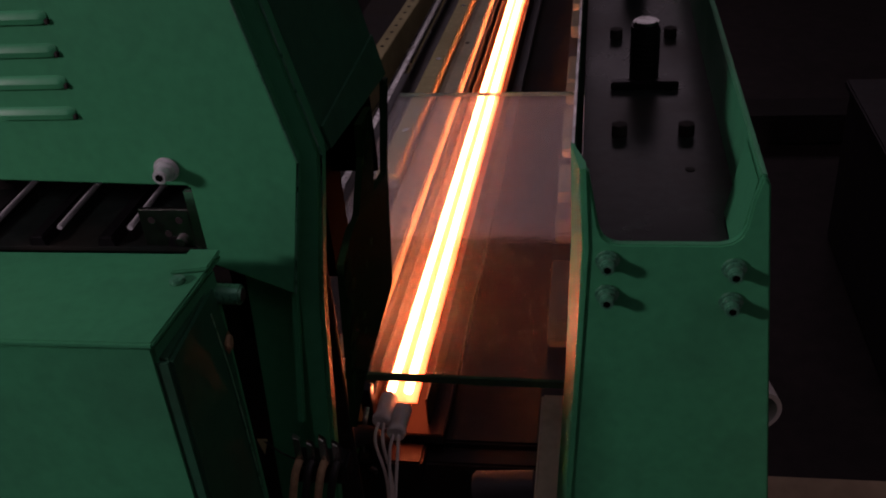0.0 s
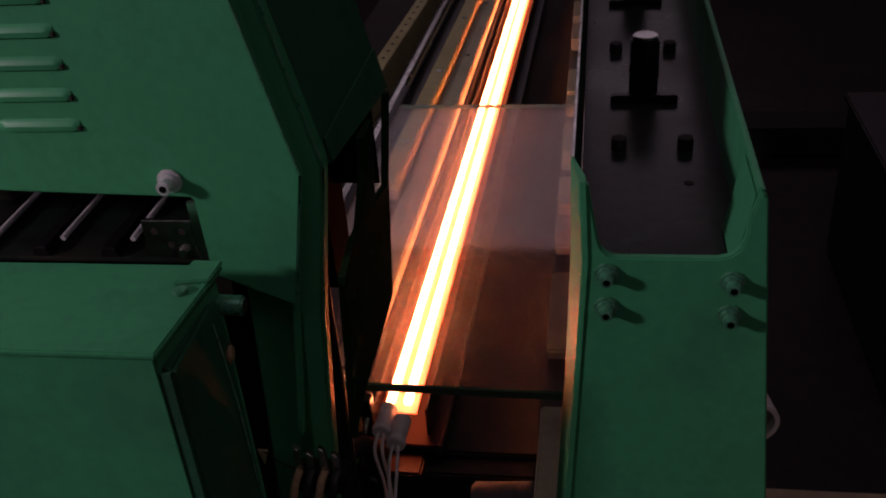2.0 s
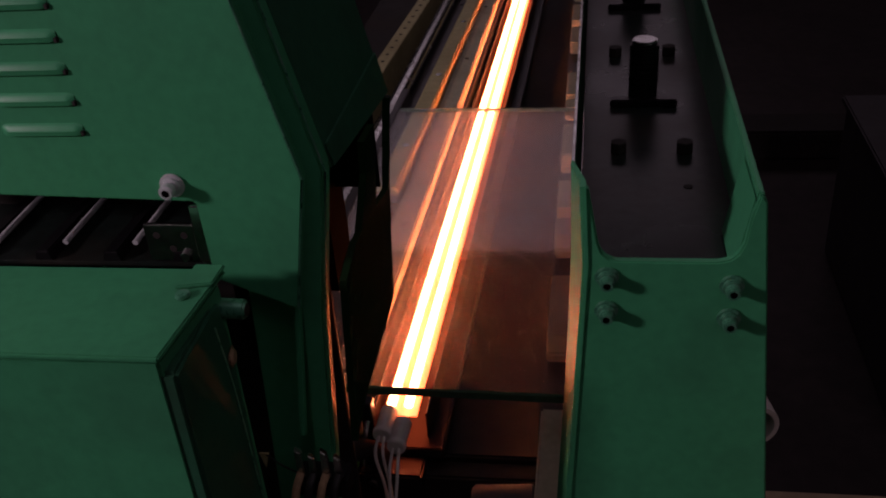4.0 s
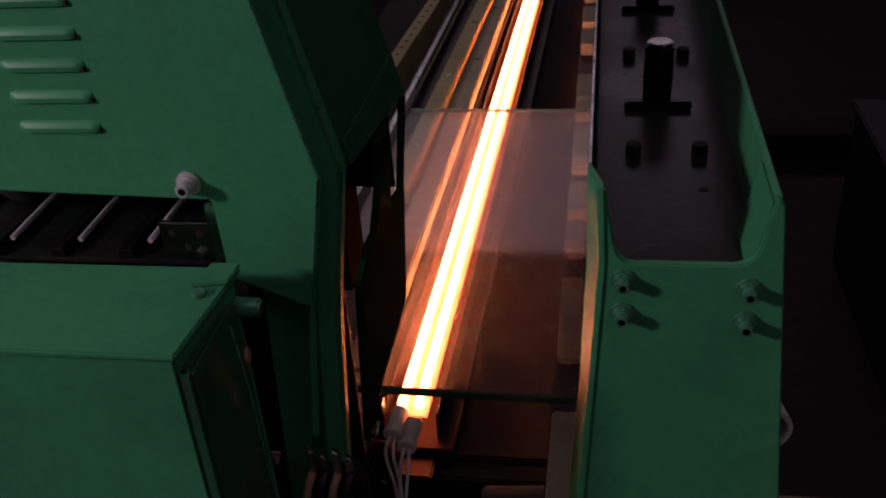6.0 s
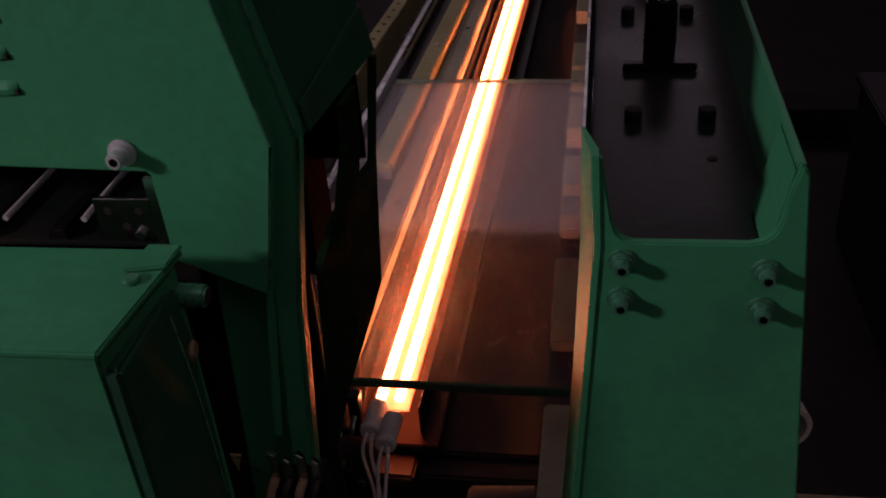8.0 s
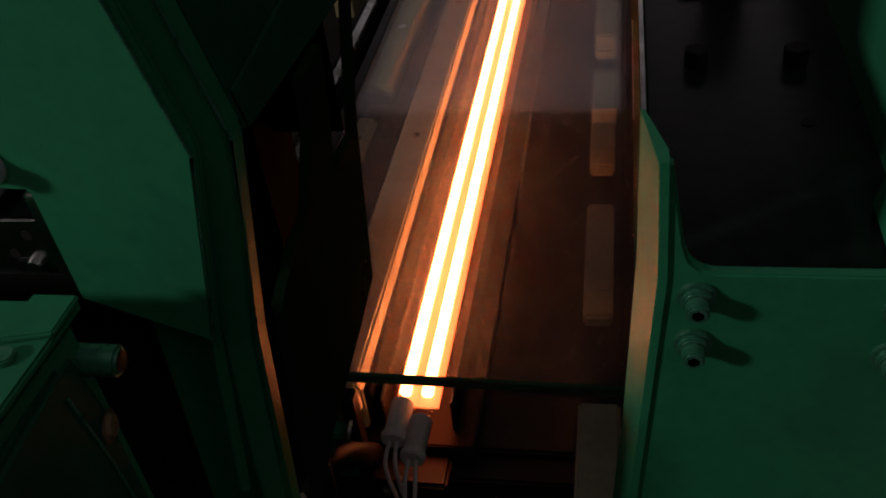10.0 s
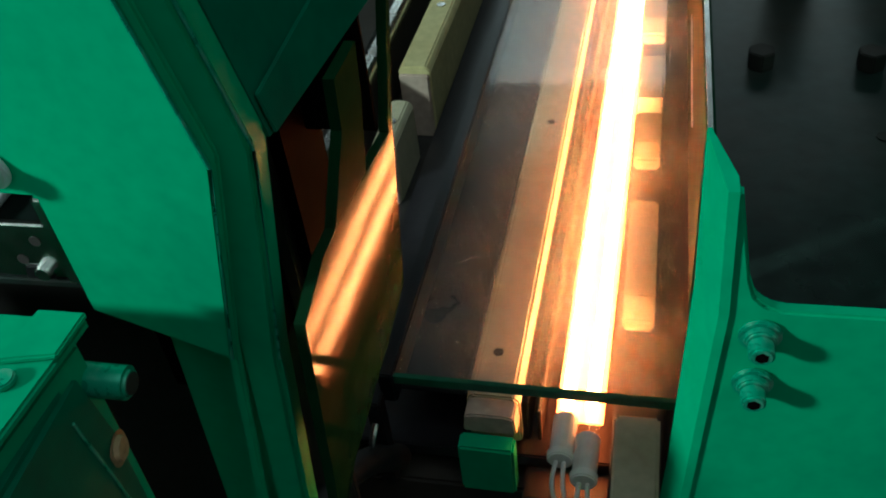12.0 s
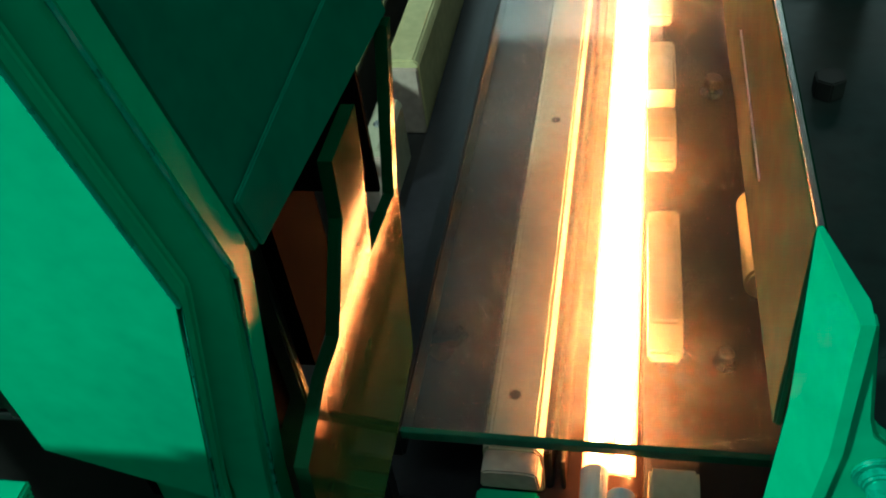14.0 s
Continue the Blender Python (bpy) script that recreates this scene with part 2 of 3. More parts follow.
# ---- machine bed: frame that carries the rails, pads and panes ----
def machine_bed():
    bed = root("machine_bed", (0, 0, -0.95), "black sooty machine bed under the glass panes", "machine bed")
    up = lambda bm: (bmesh.ops.translate(bm, verts=bm.verts, vec=(0, 0, 0.95)), bm)[1]
    part("bed_plate", up(soften(box(-0.3, 0.16, 0.0, 1.9, -0.09, -0.07), 0.002)), SOOT_SHADE, bed)
    part("front_apron", up(soften(box(-0.3, 0.2, -0.02, 0.0, -0.5, -0.075), 0.002)), SOOT_SHADE, bed)
    part("pad_rail", up(soften(box(0.078, 0.106, -0.15, 1.9, -0.07, -0.026), 0.0015)), BLACK, bed, "black rail that carries the pads")
    part("gap_channel", up(soften(box(0.106, 0.16, -0.02, 1.9, -0.07, -0.05), 0.002)), BLACK, bed)
    for x in (-0.28, 0.14):
        for y in (0.05, 1.7):
            part("leg", up(soften(box(x, x + 0.05, y, y + 0.05, -0.95, -0.09), 0.003)), SOOT_SHADE, bed)
    return bed


machine_bed()


# ---- beige pads along the pad rail ----
def pad(y0, y1, wide, cut):
    ob = root("ceramic_pad", (0.08 + wide / 2, (y0 + y1) / 2, -0.026), "beige ceramic pad with a sawn end on a black rail", "ceramic pad", "pads along the rail")
    h = (y1 - y0) / 2
    body = prism([(-h, 0), (h, 0), (h, 0.019), (-h + cut, 0.019), (-h, 0.019 - cut * 0.75)], "x", -wide / 2, wide / 2)
    part("body", soften(body, 0.0018), BEIGE, ob)
    if cut > 0.001:
        part("sawn_end", prism([(-h - 0.0006, 0.001), (-h + 0.001, 0.001), (-h + cut * 0.93, 0.0168), (-h - 0.0006 + cut * 0.3, 0.0158 - cut * 0.4)], "x", -wide / 2 + 0.0015, wide / 2 - 0.0015), BEIGE_PINK, ob, "rough pinkish sawn end")
    return ob


for y0, y1, wide, cut in ((-0.15, -0.01, 0.024, 0), (0.07, 0.176, 0.019, 0.014), (0.234, 0.283, 0.019, 0.012), (0.302, 0.365, 0.02, 0), (0.415, 0.512, 0.02, 0.012),
                          (0.562, 0.59, 0.02, 0), (0.602, 0.682, 0.02, 0), (0.80, 0.87, 0.02, 0), (0.9, 0.98, 0.02, 0), (1.05, 1.12, 0.02, 0)):
    pad(y0, y1, wide, cut)


# ---- sliding lamp carriage ----
def lamp_carriage():
    car = root("lamp_carriage", (0, 0, -0.06), "sliding black carriage with a glowing twin-tube infrared lamp", "infrared heater")
    up = lambda bm: (bmesh.ops.translate(bm, verts=bm.verts, vec=(0, 0, 0.06)), bm)[1]
    part("tray", up(soften(box(-0.155, 0.034, -0.012, 1.55, -0.062, -0.052), 0.001)), TRAY, car)
    part("cover_sheet", up(soften(box(-0.115, -0.066, 0.004, 1.5, -0.022, -0.018), 0.0008)), TRAY, car, "smooth black cover sheet")
    part("channel_side", up(soften(box(-0.0335, -0.0295, 0.0, 1.5, -0.052, -0.018), 0.0008)), BLACK, car)
    part("channel_side", up(soften(box(-0.0245, -0.0225, 0.0, 1.5, -0.052, -0.0255), 0.0006)), SOOT_SHADE, car)
    part("channel_side", up(soften(box(0.0195, 0.0215, 0.0, 1.5, -0.052, -0.0255), 0.0006)), SOOT_SHADE, car)
    bar = part("ceramic_bar", up(soften(prism([(-0.0645, -0.05), (-0.0335, -0.05), (-0.0335, -0.0145), (-0.037, -0.0105), (-0.061, -0.0105), (-0.0645, -0.0145)], "y", -0.004, 1.5), 0.0012)), BEIGE, car, "long beige ceramic bar with small screw holes")
    part("sawn_end", up(soften(prism([(-0.0645, -0.026), (-0.0335, -0.026), (-0.035, -0.0125), (-0.04, -0.0108), (-0.058, -0.0108), (-0.063, -0.0125)], "y", -0.018, -0.0042), 0.001)), BEIGE_PINK, bar, "pale rounded end of the bar")
    for i in range(6):
        part("screw_hole", up(rod((-0.051 + 0.002 * (i % 2), 0.03 + 0.24 * i, -0.0106), (-0.051 + 0.002 * (i % 2), 0.03 + 0.24 * i, -0.0102), 0.0032, sides=14)), SOOT_SHADE, bar)
    part("end_block", up(soften(box(-0.066, -0.034, -0.03, -0.018, -0.066, -0.026), 0.0015)), GREEN, car, "green enamelled end block")
    part("reflector", up(box(-0.0135, 0.0135, -0.004, 1.45, -0.0265, -0.0255)), REFLECTOR, car, "reflector with added red emission for the glow of the tubes")
    for side in (-1, 1):
        x = side * 0.0068
        tube = part("quartz_tube", up(rod((x, -0.012, -0.018), (x, 1.46, -0.018), 0.0064, sides=24)), QUARTZ, car)
        tube.visible_shadow = False
        part("filament", up(rod((x, 0.0, -0.018), (x, 1.44, -0.018), 0.0036, sides=14)), FILAMENT, tube, "white-hot tungsten coil")
        y = -0.014 if side < 0 else -0.026
        cap = part("end_cap", up(soften(rod((x, y - 0.02, -0.017), (x, y + 0.006, -0.018), 0.0066, 0.0071, 20), 0.001)), CAP_WHITE, car, "white ceramic lamp end cap")
        part("collar", up(soften(rod((x, y - 0.024, -0.017), (x, y - 0.019, -0.017), 0.0072, 0.0078, 20), 0.0008)), CAP_WHITE, cap)
        for k in (-1, 1):
            part("wire", up(hose([(x + k * 0.002, y - 0.022, -0.017), (x + k * 0.003, y - 0.036, -0.026), (x + 0.004 - side * 0.004 + k * 0.002, y - 0.05, -0.05), (0.006 + k * 0.0015, -0.088, -0.085)], 0.0013)), WIRE, car)
    part("cable_sleeve", up(hose([(0.006, -0.082, -0.08), (0.012, -0.1, -0.095), (0.025, -0.12, -0.115), (0.045, -0.125, -0.16)], 0.0055)), SLEEVE, car, "tan fibre sleeve over the lamp cables")
    pane = part("pane", up(box(-0.104, 0.13, -0.006, 0.533, 0.0, 0.0055)), PANE, car, "clear dusty heat-proof glass pane over the lamp")
    pane.visible_shadow = False
    part("near_edge", up(soften(box(-0.104, 0.13, -0.0095, -0.0062, -0.0003, 0.0058), 0.0003)), EDGE_GLASS, pane, "polished green edge of the glass")
    part("far_edge", up(soften(box(-0.104, 0.13, 0.5332, 0.5342, 0.0002, 0.0053), 0.0002)), EDGE_GLASS, pane, "polished green edge of the glass")
    part("side_rail", up(soften(box(-0.114, -0.1045, -0.009, 0.6, -0.018, 0.005), 0.0012)), BLACK, car, "black lacquered rail along the pane")
    part("holder_foot", up(soften(box(-0.03, 0.02, -0.036, -0.012, -0.075, -0.06), 0.002)), BLACK, car)
    part("holder_screw", up(soften(rod((-0.02, -0.038, -0.07), (-0.02, -0.028, -0.07), 0.0045, sides=6), 0.0005)), CHROME, car)
    return car


carriage = lamp_carriage()


# ---- strips and rails beside the panes ----
def ceramic_strip(x0, x1, y0, y1, top, mat, label, turn=-1.8):
    ob = root("ceramic_strip", ((x0 + x1) / 2, (y0 + y1) / 2, -0.07), label, "ceramic strip", "strips on the bed")
    ob.rotation_euler.z = radians(turn)
    w, h = (x1 - x0) / 2, (y1 - y0) / 2
    part("body", soften(prism([(-w, 0), (w, 0), (w, top + 0.066), (w - 0.004, top + 0.07), (-w + 0.004, top + 0.07), (-w, top + 0.066)], "y", -h + 0.004, h), 0.0012), mat, ob)
    part("end_piece", soften(box(-w + 0.001, w - 0.001, -h, -h + 0.004, 0, top + 0.064), 0.0012), BEIGE_PINK, ob, "pale sawn end")
    n = max(1, int(h * 2 / 0.2))
    for i in range(n):
        y = -h + (i + 0.5) * 2 * h / n
        part("screw", soften(rod((0, y, top + 0.0695), (0, y, top + 0.0712), 0.0042, sides=16), 0.0004), CHROME, ob)


ceramic_strip(-0.096, -0.068, 0.33, 1.9, -0.002, BEIGE_YELLOW, "yellowed ceramic strip lying on the machine bed")
ceramic_strip(-0.122, -0.102, 0.235, 0.3, -0.012, BEIGE, "short beige ceramic strip on the machine bed")
single("guide_rail", soften(rod((-0.151, 0.2, -0.004), (-0.104, 1.9, -0.004), 0.0095, sides=24), 0.001), CHROME, "polished steel guide rail on the machine bed", "guide rail")


single("rail_foot", soften(prism([(-0.156, 0.2), (-0.146, 0.2), (-0.099, 1.9), (-0.109, 1.9)], "z", -0.07, -0.012), 0.001), SOOT_SHADE, "sooty iron foot under the guide rail", "rail foot")


def dotted_strip():
    ob = root("perforated_strip", (-0.175, 1.2, -0.07), "yellowed perforated strip standing on the machine bed", "perforated strip")
    ob.rotation_euler.z = radians(-3)
    part("strip", soften(box(-0.011, 0.011, -0.6, 0.7, 0, 0.05), 0.001), BEIGE_YELLOW, ob)
    me = mesh_from("hole", rod((0, 0, 0.0498), (0, 0, 0.0504), 0.003, sides=12), SOOT_SHADE)
    for i in range(42):
        shared("hole", me, ob, (0, -0.58 + i * 0.03, 0))
    return ob


dotted_strip()


# ---- bolts ----
def bolt_meshes(paint):
    return (mesh_from("washer", soften(rod((0, 0, 0), (0, -0.0024, 0), 0.0094, sides=28), 0.0006), paint),
            mesh_from("collar", soften(rod((0, -0.0024, 0), (0, -0.0062, 0), 0.0076, 0.0068, sides=24), 0.0009), paint),
            mesh_from("head", soften(rod((0, -0.0062, 0), (0, -0.0145, 0), 0.0056, sides=24), 0.0011), paint),
            # black hexagon stands in for the shade inside the socket
            mesh_from("socket", rod((0, -0.0140, 0), (0, -0.0148, 0), 0.0031, sides=6), DEEP_BLACK))


PAINTED, PLATED = bolt_meshes(GREEN_BOLT), bolt_meshes(BRUSHED)


def bolt(place, meshes, parent, size=1.0, turn=0):
    ob = new("bolt", meshes[0])
    ob.parent = parent
    ob.matrix_local = pose(*place, 0, turn, 0) @ Matrix.Scale(size, 4)
    for name, me in (("collar", meshes[1]), ("head", meshes[2]), ("socket", meshes[3])):
        sub = new(name, me)
        sub.parent = ob
    return ob


# ---- machine head with the open channel on top ----
def channel_head():
    ob = root("channel_head", (0.155, -0.13, -0.95), "green enamelled machine head with an open dark channel on top", "machine head")
    local = lambda bm: (bmesh.ops.translate(bm, verts=bm.verts, vec=(-0.155, 0.13, 0.95)), bm)[1]
    front = prism([(0.1115, 0.252), (0.113, 0.205), (0.1015, 0.0), (0.1015, -0.95), (0.226, -0.95), (0.223, 0.03), (0.2035, 0.243), (0.2, 0.2475), (0.1965, 0.234),
                   (0.1945, 0.219), (0.192, 0.2125), (0.188, 0.209), (0.182, 0.2075), (0.131, 0.2075), (0.1262, 0.209), (0.1225, 0.2125), (0.1205, 0.219), (0.1155, 0.251)], "y", -0.139, -0.134)
    part("front_plate", local(soften(front, 0.0009)), GREEN, ob)
    part("channel_floor", local(soften(box(0.1105, 0.2, -0.134, 1.6, 0.189, 0.194), 0.0006)), STEEL_DARK, ob, "grimy dark steel channel floor, stained brown for lamp warmth")
    part("inner_flange", local(soften(prism([(-0.112, 0.176), (-0.112, 0.2515), (0.02, 0.249), (1.6, 0.243), (1.6, 0.168), (0.1, 0.168)], "x", 0.1062, 0.109), 0.0008)), FLANGE_DIMMED, ob, "green flange beside the lamp, coloured dark to dim the glow")
    # thin plated strip imitates the lamp-lit highlight on the top edge
    part("edge_strip", local(soften(prism([(-0.112, 0.2517), (-0.112, 0.2527), (0.02, 0.2502), (1.6, 0.2442), (1.6, 0.2432), (0.02, 0.2492)], "x", 0.1064, 0.108), 0.0003)), CHROME, ob, "plated strip for the lit highlight on the flange top")
    # pale line painted as the reflection of the lamp in the crease
    part("scratch", local(hose([(0.1061, -0.035, 0.2), (0.1061, 0.05, 0.2008)], 0.0005, 6, None, 1)), BRUSHED, ob, "pale line drawn for the lamp reflection in the flange crease")
    part("outer_flange", local(soften(prism([(-0.134, 0.19), (-0.134, 0.246), (1.6, 0.24), (1.6, 0.19)], "x", 0.199, 0.2025), 0.0008)), GREEN, ob)
    part("corner_gusset", local(soften(prism([(0.1985, 0.195), (0.1985, 0.243), (0.19, 0.195)], "y", -0.1335, -0.085), 0.001)), GREEN, ob)
    # turned edge down the side of the front plate
    turned = bmesh.new()
    rows = [[turned.verts.new(p) for p in ((x + 0.003, -0.1402, z), (x, -0.1402, z), (xb, back, zb), (xb + 0.0012, back + 0.0004, zb), (x + 0.003, -0.1335, z))]
            for x, z, xb, back, zb in ((0.1113, 0.2525, 0.1062, -0.1122, 0.2532), (0.1128, 0.206, 0.1062, -0.1225, 0.2), (0.1083, 0.123, 0.1028, -0.128, 0.12), (0.1013, 0.0, 0.0955, -0.128, 0.0), (0.1013, -0.4, 0.0955, -0.128, -0.4))]
    for u, v in zip(rows, rows[1:]):
        for k in range(5):
            turned.faces.new((u[k], u[(k + 1) % 5], v[(k + 1) % 5], v[k]))
    turned.faces.new(rows[0][::-1]), turned.faces.new(rows[-1])
    bmesh.ops.recalc_face_normals(turned, faces=turned.faces)
    part("turned_edge", local(turned), GREEN, ob)
    part("side_plate", local(soften(box(0.203, 0.2065, -0.134, 1.6, -0.3, 0.19), 0.001)), GREEN_SHADED, ob)
    part("lower_web", local(soften(box(0.1958, 0.2025, -0.13, 1.6, -0.95, 0.188), 0.002)), SOOT_SHADE, ob)
    for x, z in ((0.1255, 0.198), (0.1255, 0.1765), (0.19, 0.194), (0.19, 0.173)):
        bolt((x - 0.155, -0.139 + 0.13, z + 0.95), PAINTED, ob, 0.68, 20 * x)
    for y in (0.019, 0.2, 0.4, 0.62, 0.85):
        for x in (0.134, 0.177):
            part("nut", local(soften(rod((x, y, 0.194), (x, y, 0.202), 0.0058, sides=6), 0.0005)), SOOT_SHADE, ob)
    for y in (0.105, 0.33, 0.6):
        stud = part("stud", local(soften(rod((0.1525, y, 0.194), (0.153, y, 0.2395), 0.0104, sides=26), 0.0012)), BLACK, ob, "black threaded stud with a worn bright top")
        part("clamp", local(soften(box(0.129, 0.177, y - 0.012, y - 0.004, 0.194, 0.2), 0.001)), BLACK, stud)
        part("stud_top", local(soften(rod((0.153, y, 0.2395), (0.153, y, 0.242), 0.009, sides=26), 0.0008)), CHROME, stud)
        for k in range(5):
            part("thread", local(soften(rod((0.1528, y, 0.211 + k * 0.004), (0.1528, y, 0.2125 + k * 0.004), 0.0113, sides=26), 0.0005)), BLACK, stud)
    part("scratch_hole", local(rod((0.176, -0.03, 0.1939), (0.176, -0.03, 0.1944), 0.003, sides=12)), SOOT_SHADE, ob)
    return ob


channel_head()


# ---- machine head with louvres and a slot ----
def louvre_head():
    ob = root("louvre_head", (-0.15, -0.1, -0.95), "green enamelled machine head with pressed louvres and an open slot", "machine head")
    local = lambda bm: (bmesh.ops.translate(bm, verts=bm.verts, vec=(0.15, 0.1, 0.95)), bm)[1]

    def set_back(bm):
        # the front panel and what sits in its slot stand a little behind the corner line
        for v in bm.verts:
            if v.co.y < -0.1445:
                v.co.y += 0.0145
        return local(bm)

    panel = prism([(-0.0705, 0.45), (-0.029, 0.262), (-0.0435, 0.18), (-0.089, 0.2), (-0.09, 0.2485), (-0.35, 0.2575), (-0.35, 0.45)], "y", -0.165, -0.16)
    part("front_panel", set_back(soften(panel, 0.0012)), GREEN, ob)
    # bent return behind the panel, then a second raised rim
    part("return_flange", set_back(soften(prism([(-0.071, 0.45), (-0.0295, 0.262), (-0.044, 0.18), (-0.056, 0.08), (-0.061, 0.08), (-0.0485, 0.18), (-0.0345, 0.262), (-0.076, 0.45)], "y", -0.1595, -0.142), 0.001)), GREEN, ob)
    part("rim", set_back(soften(prism([(-0.062, 0.45), (-0.0195, 0.262), (-0.032, 0.172), (-0.046, 0.0), (-0.06, 0.0), (-0.0465, 0.18), (-0.0345, 0.262), (-0.076, 0.45)], "y", -0.1415, -0.129), 0.0022)), GREEN, ob)
    for pts in ([(-0.0708, 0.449), (-0.0292, 0.262), (-0.0436, 0.181)], [(-0.0615, 0.449), (-0.0193, 0.262), (-0.0317, 0.172)]):
        y = -0.1652 if pts[0][0] < -0.065 else -0.1413
        part("worn_edge", set_back(hose([(x, y, z) for x, z in pts], 0.0006, 6, None, 1)), GREEN_BOLT, ob, "edge worn to bare metal")
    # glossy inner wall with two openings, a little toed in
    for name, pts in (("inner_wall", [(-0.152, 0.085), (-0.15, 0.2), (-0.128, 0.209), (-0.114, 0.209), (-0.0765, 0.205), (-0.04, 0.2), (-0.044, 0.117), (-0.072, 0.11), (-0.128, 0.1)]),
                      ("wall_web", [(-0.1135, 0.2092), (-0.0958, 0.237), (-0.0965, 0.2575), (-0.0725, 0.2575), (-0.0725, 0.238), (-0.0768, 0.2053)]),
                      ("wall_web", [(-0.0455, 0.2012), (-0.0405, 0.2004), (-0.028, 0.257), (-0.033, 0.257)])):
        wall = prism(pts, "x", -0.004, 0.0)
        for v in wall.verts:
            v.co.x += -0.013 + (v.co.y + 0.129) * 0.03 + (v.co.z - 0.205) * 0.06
        part(name, local(wall), WALL_GLOSS, ob, "glossy inner wall that mirrors the lamp, coloured dark to dim its spill")
    # leaning upper side above the openings
    upper = bmesh.new()
    ring = lambda y, d: [upper.verts.new(p) for p in ((-0.0195 + (y + 0.129) * 0.105 - d, y, 0.258), (-0.0195 + (y + 0.129) * 0.105 - d - 0.0425, y, 0.45))]
    q = ring(-0.129, 0.0) + ring(-0.028, 0.0)[::-1] + ring(-0.129, 0.004) + ring(-0.028, 0.004)[::-1]
    for f in ((0, 1, 2, 3), (7, 6, 5, 4), (0, 3, 7, 4), (1, 5, 6, 2), (3, 2, 6, 7), (0, 4, 5, 1)):
        upper.faces.new([q[k] for k in f])
    bmesh.ops.recalc_face_normals(upper, faces=upper.faces)
    # shade of the side is put into its darker green
    part("upper_side", local(upper), GREEN_SHADED, ob, "leaning side sheet in darker, shaded green")
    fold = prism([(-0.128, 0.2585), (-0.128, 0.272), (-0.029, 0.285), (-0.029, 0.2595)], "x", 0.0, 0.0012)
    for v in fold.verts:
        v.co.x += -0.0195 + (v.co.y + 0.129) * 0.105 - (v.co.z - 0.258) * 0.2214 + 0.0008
    part("fold", local(soften(fold, 0.0004)), GREEN_SHADED, ob)
    # recessed lower plate, back, and black boxes standing in for the openings' shade
    part("recessed_plate", local(soften(prism([(-0.048, 0.2), (-0.06, 0.0), (-0.06, -0.95), (-0.092, -0.95), (-0.09, 0.0), (-0.08, 0.2)], "y", -0.128, -0.12), 0.001)), GREEN, ob)
    # dark colour of this plate stands in for the shaded recess
    part("back_plate", local(soften(prism([(-0.1, 0.45), (-0.05, 0.262), (-0.05, 0.13), (-0.06, -0.95), (-0.35, -0.95), (-0.35, 0.45)], "y", -0.075, -0.07), 0.001)), SOOT_SHADE, ob)
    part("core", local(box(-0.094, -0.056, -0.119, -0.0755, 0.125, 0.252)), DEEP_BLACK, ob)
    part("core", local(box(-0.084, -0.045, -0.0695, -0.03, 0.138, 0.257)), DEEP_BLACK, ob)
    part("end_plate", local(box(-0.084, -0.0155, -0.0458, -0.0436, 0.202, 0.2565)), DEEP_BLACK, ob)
    sieve = part("slot_plate", set_back(soften(box(-0.128, -0.0985, -0.157, -0.154, 0.2065, 0.23), 0.0006)), CHROME, ob, "drilled steel plate in the slot")
    for x, z in ((-0.121, 0.223), (-0.113, 0.2145), (-0.105, 0.223)):
        part("drill_hole", set_back(rod((x, -0.1572, z), (x, -0.1568, z), 0.0021, sides=12)), SOOT_SHADE, sieve)
    part("slot_floor", set_back(soften(box(-0.35, -0.086, -0.158, -0.076, 0.203, 0.206), 0.0005)), STEEL_DARK, ob)
    for i in range(5):
        x = -0.115 - 0.042 * i
        part("rack_bar", set_back(soften(prism([(x, 0.206), (x + 0.012, 0.206), (x + 0.01, 0.2125), (x + 0.002, 0.2125)], "y", -0.158, -0.078), 0.0008)), BLACK, ob)
        part("rack_rod", set_back(rod((x - 0.02, -0.157, 0.218), (x - 0.012, -0.08, 0.226), 0.0017, sides=12)), BRUSHED, ob)
    bracket = part("slot_bracket", set_back(soften(box(-0.0975, -0.0895, -0.16, -0.12, 0.2065, 0.2435), 0.001)), CHROME, ob, "plated bracket at the end of the slot")
    part("bracket_screw", set_back(soften(rod((-0.106, -0.16, 0.2105), (-0.106, -0.1565, 0.2105), 0.003, sides=14), 0.0004)), CHROME, bracket)
    # pressed louvres, each with a small dark block at its right end
    lip = bmesh.new()
    prof = [(-0.0, 0.0006), (-0.0018, 0.0012), (-0.0026, 0.004), (-0.0016, 0.0066), (0.0, 0.0078)]
    ends = []
    for x, k in ((-0.0225, 0.25), (-0.0205, 0.8), (-0.018, 1.0), (0.018, 1.0), (0.0205, 0.8), (0.0225, 0.25)):
        ends.append([lip.verts.new((x, y * k, 0.0042 + (z - 0.0042) * (0.5 + 0.5 * k))) for y, z in prof])
    for u, v in zip(ends, ends[1:]):
        for k in range(4):
            lip.faces.new((u[k], v[k], v[k + 1], u[k + 1]))
    lip.faces.new(ends[0]), lip.faces.new(ends[-1][::-1])
    bmesh.ops.recalc_face_normals(lip, faces=lip.faces)
    lip_mesh = mesh_from("louvre", lip, GREEN)
    dark_end_mesh = mesh_from("louvre_mouth", soften(box(0.0205, 0.0232, -0.0016, 0.0004, 0.0008, 0.004), 0.0006), SOOT_SHADE)
    for i in range(8):
        z = 0.287 + 0.0166 * i
        lou = shared("louvre", lip_mesh, ob, (-0.1635 + 0.15, -0.1505 + 0.1, z + 0.95))
        sub = new("louvre_mouth", dark_end_mesh)
        sub.parent = lou
